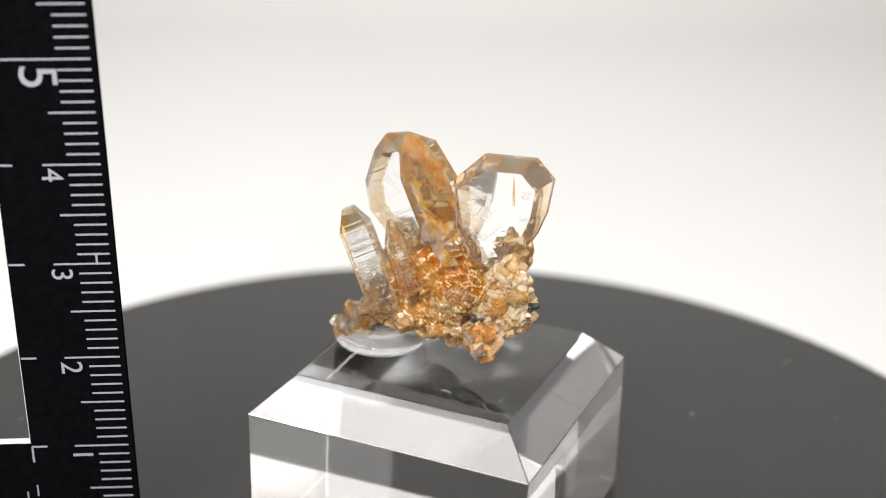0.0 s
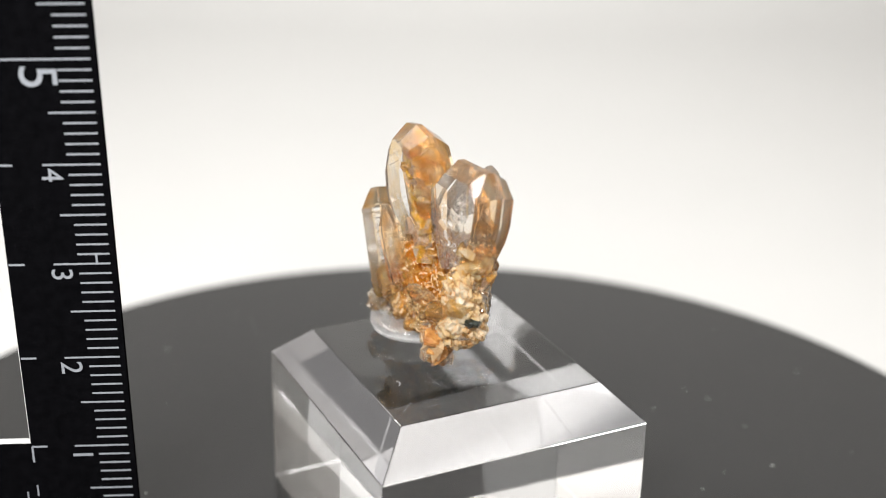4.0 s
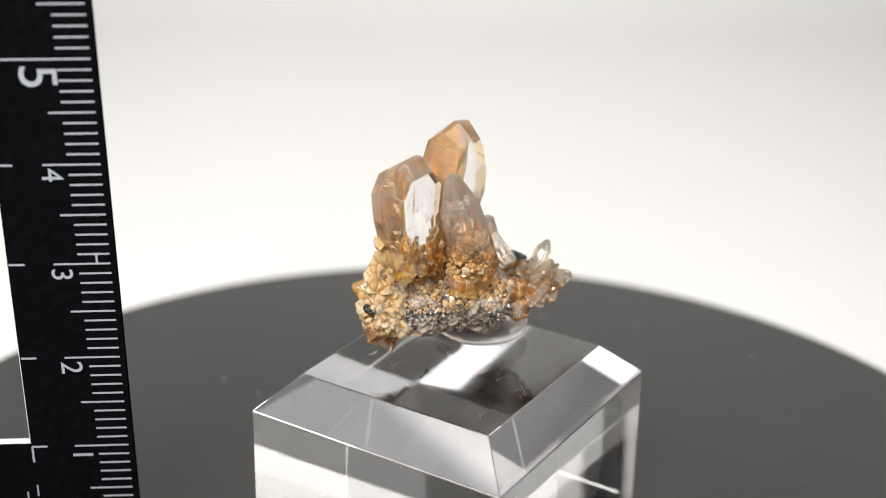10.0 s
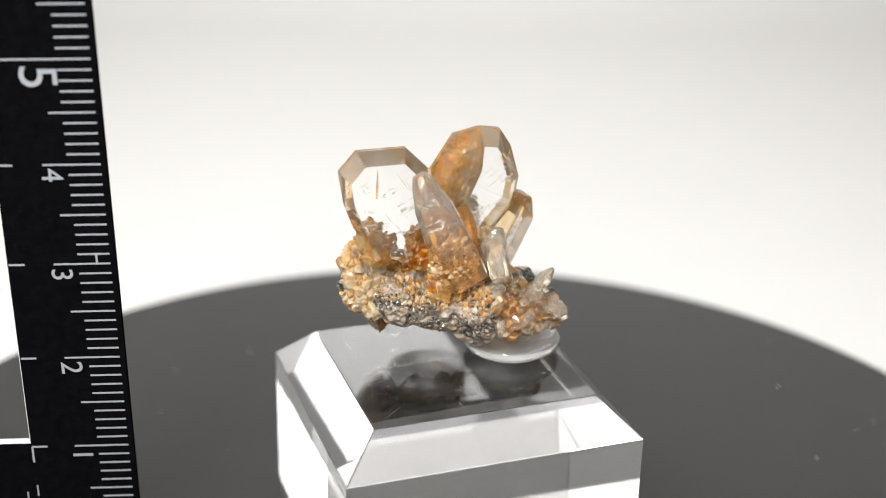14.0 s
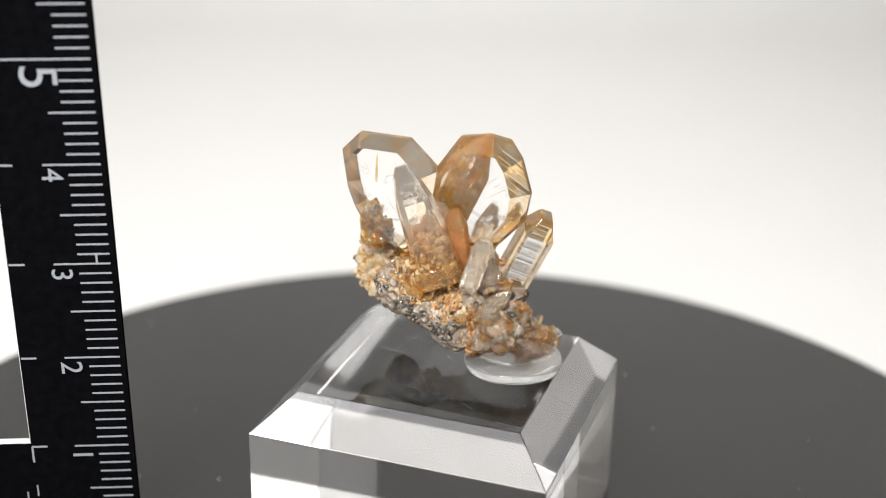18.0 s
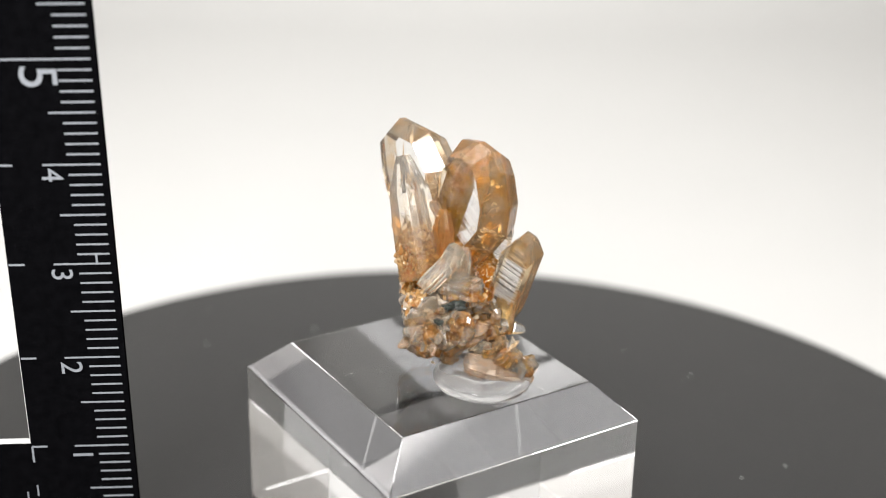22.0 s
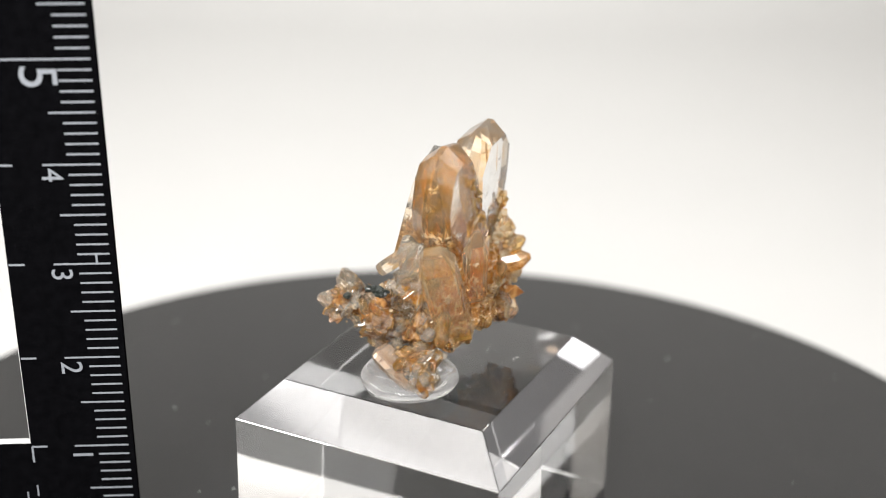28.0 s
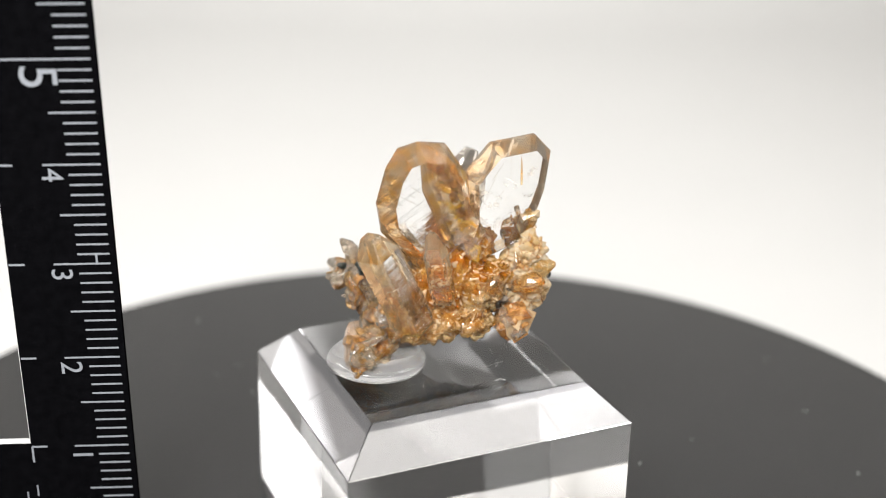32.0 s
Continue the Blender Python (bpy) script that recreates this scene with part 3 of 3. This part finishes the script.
crystal("blade_crystal", (-7.4, 6.2, 7.4), (-9.9, 8.7, 8.5), (0.7, -0.7, 0.3), 2.0, 1.3, [MILKY, MILKY], 0.35, 0.3)
crystal("blade_crystal", (-6.8, 5.6, 7.8), (-8.0, 7.6, 10.2), (0.8, 0.4, 0), 1.9, 1.5, [MILKY, MILKY], 0.3, 0.4)
crystal("blade_crystal", (-5.6, 0.6, 7.6), (-8.8, 0.2, 9.2), (0.1, 1, 0.2), 2.6, 1.6, [RIM, CLEAR], 0.25, 0.5)
crystal("blade_crystal", (-8.6, 2.2, 3.9), (-10.3, -3.2, 1.9), (0.9, -0.2, 0.3), 2.4, 1.5, [PINK, PINK], 0.2, 0.6, label="pinkish topaz prism lying over the putty")
crystal("blade_crystal", (-9.0, -1.2, 2.9), (-10.5, -4.3, 1.5), (0.5, -0.2, 0.8), 1.3, 0.9, [PINK, RIM], 0.25, 0.4)
crystal("blade_crystal", (-9.6, -0.6, 2.6), (-10.0, -4.0, 2.3), (0.9, 0.1, 0.4), 1.2, 0.7, [RIM, RIM], 0.3, 0.4)
crystal("blade_crystal", (-5.0, -2.6, 5.6), (-7.2, -5.2, 5.2), (0.4, -0.3, 0.8), 1.3, 0.8, [CLEAR, RIM], 0.3, 0.3)
crystal("blade_crystal", (-4.0, -2.0, 7.4), (-7.8, -1.6, 6.4), (0.1, 0.9, 0.4), 2.0, 1.3, [RIM, CLEAR], 0.25, 0.5)
crystal("blade_crystal", (6.4, -2.0, 8.6), (8.4, -5.2, 9.6), (0.8, 0.5, 0), 2.2, 1.7, [RIM, RIM], 0.3, 0.3, label="amber topaz prism pointing outward")
crystal("blade_crystal", (7.4, -1.2, 9.2), (10.4, -3.4, 10.6), (0.6, 0.8, 0), 2.0, 1.7, [RIM, AMBER], 0.3, 0.3)
chunks([HONEY, AMBER, SUGAR], [(7.9, -1.0, 13.4, 1.2, 1.1, 2.2), (7.0, 0.4, 13.2, 1.2, 1.1, 1.9), (8.1, -1.5, 15.2, 0.8, 0.8, 0.9)], 1.6, 0.7, 1.3, 31)
crystal("blade_crystal", (4.2, -3.0, 8.6), (3.0, -5.2, 10.2), (0.7, 0.4, 0.4), 2.0, 1.1, [RIM, RIM], 0.3, 0.3)
crystal("blade_crystal", (-2.3, 1.2, 10.0), (-1.25, 1.1, 17.0), (0.9, 0.3, 0), 2.2, 1.6, [EMBER, EMBER], 0.25, 0.4, label="red-amber topaz blade wedged between the crystals")
crystal("blade_crystal", (1.2, 0.3, 16.2), (-0.5, 1.5, 16.8), (0.3, 0.5, 0.9), 1.9, 1.3, [PINK, PINK], 0.1, 0.85, 0.3, label="pale pink stubby topaz prism")
crystal("blade_crystal", (-4.6, 1.6, 7.8), (-6.4, 0.2, 7.5), (0.3, 0.5, 0.9), 1.7, 1.5, [MILKY, PINK], 0.25, 0.6)
crystal("blade_crystal", (-6.4, -3.2, 5.0), (-6.0, -3.6, 9.0), (0.5, 0.8, 0), 1.8, 1.2, [AMBER, RIM], 0.3, 0.5)
# yellow needle inside the broad crystal
crystal("needle", (7.4, 0.2, 18.4), (7.3, 0.2, 21.4), (1, 0, 0), 0.25, 0.15, [AMBER, AMBER], 0.6, 0.1, label="thin yellow needle enclosed in the clear crystal")

# wispy healed cracks inside the clear crystals
m, nt, p = material("crack_film")
n = noise_at(nt, 0.9, 6, 0.7, 1.5)
p.inputs["Base Color"].default_value, p.inputs["Roughness"].default_value = (0.93, 0.91, 0.88, 1), 0.2
nt.links.new(ramp(nt, n, [(0.46, (0, 0, 0)), (0.62, (0.75, 0.75, 0.75))]), p.inputs["Alpha"])
FILM = m
rng = random.Random(11)
for x, y, z, r, tilt in ((5.2, 0.2, 14.6, 2.4, 20), (7.4, 0.3, 15.4, 1.8, -35), (4.0, -0.4, 17.4, 2.0, 60), (6.4, 0.5, 13.2, 1.9, 5), (-5.4, -2.0, 16.0, 1.8, 30), (-4.2, -1.6, 13.8, 1.9, 10), (2.6, 3.1, 18.4, 1.3, 50), (3.2, 0.3, 15.2, 1.0, 75), (8.2, 0.4, 17.2, 0.9, -60), (6.0, -0.3, 18.8, 1.2, 40), (5.0, 0.6, 12.8, 1.5, -20), (8.6, 0.6, 19.6, 0.8, 80), (3.4, -0.2, 20.6, 0.9, 15), (-6.4, -1.8, 18.6, 0.9, 70), (-3.4, -2.3, 15.4, 1.2, -45), (0.6, 3.0, 13.8, 1.1, 30), (1.8, 3.1, 16.2, 1.0, -50), (-7.6, -3.8, 13.0, 1.0, 35), (-6.2, -3.9, 10.2, 1.1, -25), (-2.6, -4.8, 12.6, 0.7, 50), (-5.8, -2.0, 20.6, 0.9, -15), (0.9, -1.2, 17.6, 0.9, 60)):
    bm = bmesh.new()
    bmesh.ops.create_grid(bm, x_segments=14, y_segments=14, size=r)
    for v in [v for v in bm.verts if v.co.length > r * (0.8 + 0.25 * noise.noise(v.co + Vector((x, y, z))))]:
        bm.verts.remove(v)
    turn = Euler((radians(tilt), radians(rng.uniform(-40, 40)), 0)).to_matrix()
    for v in bm.verts:
        c = v.co
        v.co = up(Vector((x, y, z)) + turn @ Vector((c.x, c.y * 0.7, 0.35 * noise.noise(c * 0.9 + Vector((z, 0, 0))))))
    part("healed_crack", bm, FILM, specimen, "wispy whitish crack film inside a clear crystal", smooth=True)

# hair-fine lines and growth marks inside the clear crystals
HAIR = plain("grey_hairline", (0.30, 0.25, 0.20), 0.3, 0.3, 1.0)
rng = random.Random(5)
for i in range(16):
    tall = i % 2 == 0
    x, z = (rng.uniform(-6.6, -4.0), rng.uniform(15.0, 20.0)) if tall else (rng.uniform(3.4, 8.4), rng.uniform(14.0, 20.5))
    long, a = rng.uniform(0.8, 2.6), math.radians((-36 if tall else 58) + rng.uniform(-5, 5))
    y = (-1.65 if tall else 0.1) + rng.uniform(-0.9, 0.9)
    d = Vector((math.cos(a), rng.uniform(-0.1, 0.1), math.sin(a))) * long / 2
    c = Vector((x, y, z))
    crystal("hairline", c - d, c + d, (0.3, 1, 0), 0.035, 0.03, HAIR, 0.2, 0.5)

# single crystals standing out of or lying on the crust
def shards(name, lumps, count, sizes, choice, lie, seed, low=2.6):
    rng = random.Random(seed)
    made = 0
    for k in range(count * 8):
        if made == count:
            break
        a = rng.choice(lumps)
        d = Vector((rng.gauss(0, 1), rng.gauss(0, 1), rng.gauss(0.2, 1))).normalized()
        p = Vector((a[0] + d.x * a[3] * 0.85, a[1] + d.y * a[4] * 0.85, a[2] + d.z * a[5] * 0.85))
        if p.z < low or any(((p.x - b[0]) / b[3]) ** 2 + ((p.y - b[1]) / b[4]) ** 2 + ((p.z - b[2]) / b[5]) ** 2 < 0.6 for b in ALL if b is not a):
            continue
        made += 1
        wild = Vector((rng.gauss(0, 1), rng.gauss(0, 1), rng.gauss(0, 0.7)))
        way = (d * (1 - lie) + wild * (0.35 + lie)).normalized()
        long, w = rng.uniform(*sizes), rng.uniform(*sizes) * (0.52 if lie > 0.6 else 0.7)
        start = p - way * long * 0.45 if lie > 0.4 else p
        crystal(name, start, start + way * long, (rng.gauss(0, 1), rng.gauss(0, 1), rng.gauss(0, 1)), w, w * rng.uniform(0.3, 0.75), rng.choice(choice), rng.uniform(0.15, 0.4), rng.uniform(0.2, 0.5), rng.uniform(0.05, 0.2))


WEST = [b for b in ALL if b[0] < -4.5]
EAST = [b for b in ALL if b[0] > 5.5]
MID = [b for b in BROWN + FIRE if -4.5 <= b[0] <= 5.5]
shards("small_crystal", WEST, 190, (1.2, 3.0), ([MILKY, MILKY], [MILKY, SMOKY], [SMOKY, RIM], [MILKY, RIM], [PINK, RIM]), 0.7, 21)
shards("small_crystal", EAST, 42, (1.2, 2.3), ([MILKY, MILKY], [AMBER, AMBER], [RIM, MILKY], [PINK, RIM]), 0.55, 22)
shards("small_crystal", MID, 45, (0.8, 1.8), ([AMBER, AMBER], [RIM, AMBER], [PINK, RIM], [RIM, RIM]), 0.5, 23)

# black mineral specks
for p, r in (((9.9, -1.4, 8.7), 0.75), ((-9.2, 5.6, 9.2), 0.4), ((3.0, 2.4, 8.2), 0.45), ((-10.3, -2.2, 2.9), 0.35)):
    bm = bmesh.new()
    lump(bm, *p, r * 1.3, r, r * 0.7, 0.5, 2.2, 3)
    part("black_speck", bm, BLACKMIN, specimen, "small shiny black mineral")

bm = bmesh.new()
lump(bm, -7.8, 3.25, 9.8, 0.62, 1.35, 0.5, 0.6, 1.9, 4)
part("black_blade", bm, BLACKMIN, specimen, "longish ragged greenish black mineral")

# ---------------------------------------------------------------- L-shaped scale
ruler = tagged(new("scale_ruler"), "black L-shaped scale with white millimetre marks, upright", "ruler")
bm = bmesh.new()
RW, LEG, HIGH = 10.1, 80.0, 82.0
pts = [(0.5, -2.2), (0.5, HIGH), (-9.6, HIGH), (-9.6, 10.4), (-LEG, 10.4), (-LEG, -2.2)]
front = [bm.verts.new((x, 0, z)) for x, z in pts]
back = [bm.verts.new((x, 0.9, z)) for x, z in pts]
bm.faces.new(front)
bm.faces.new(back[::-1])
for i in range(6):
    j = (i + 1) % 6
    bm.faces.new((front[i], back[i], back[j], front[j]))
part("plate", bm, RULER, ruler)


def stroke(x0, z0, x1, z1, name="tick_mark"):
    bm = bmesh.new()
    box(bm, x0, -0.03, z0, x1, 0.0, z1)
    return part(name, bm, PRINT, ruler)


for k in range(1, 62):
    long = 5.3 if k % 10 == 0 else 4.2 if k % 5 == 0 else 3.0
    if k == 50:
        long = 9.4
    stroke(-long, k - 0.09, 0.0, k + 0.09)
for k in (10, 20, 30, 40):
    stroke(-9.5, k - 0.1, -8.0, k + 0.1)
stroke(-9.6, 8.2, -9.4, 10.0)
stroke(-9.55, 4.2, -9.4, 5.5)
stroke(-10.6, 3.4, -10.45, 4.7)
stroke(-1.35, 30.1, -1.15, 30.9, "smudge")
# inner edges coloured pale for the highlight that the matte lacquer doesn't give
EDGE = plain("edge_highlight_plastic", (0.5, 0.5, 0.5), 0.5, 0.2, 0.5)
for b in ((-9.66, 0.0, 10.4, -9.6, 0.9, HIGH), (-LEG, 0.0, 10.4, -9.66, 0.9, 10.46)):
    bm = bmesh.new()
    box(bm, *b)
    part("edge_highlight", bm, EDGE, ruler, "edge strip coloured pale as its highlight")
for text, z, size, x in (("1", 9.7, 2.15, -5.55), ("2", 19.65, 2.2, -5.7), ("3", 29.65, 2.1, -5.55), ("4", 39.7, 2.1, -5.45), ("5", 49.6, 3.6, -6.4)):
    cu = bpy.data.curves.new("numeral", "FONT")
    cu.body, cu.size, cu.extrude, cu.align_x = text, size * MM * 1.35, 0.00002, "LEFT"
    cu.materials.append(PRINT)
    ob = new("numeral", cu)
    ob.parent = ruler
    # lettering reads downwards along the leg
    ob.matrix_basis = Matrix.Translation((x * MM, -0.00005, z * MM)) @ Euler((math.radians(90), math.radians(90), 0)).to_matrix().to_4x4()
ruler.matrix_world = pose(-31.42 * MM, -6.34 * MM, (TOP - 16.85) * MM, 1.47, -0.8, 3.0)


# ---------------------------------------------------------------- what turns
def motions():
    for ob, z in ((disc, 0), (block, 0), (gel, 0), (specimen, 0), (fibre, 0), (dust, 0), (block_dust, 0)):
        walk(ob, [(t, pose(0, 0, z, 0, 0, turn_at(t))) for t in [0.5 * i for i in range(65)]])


motions()
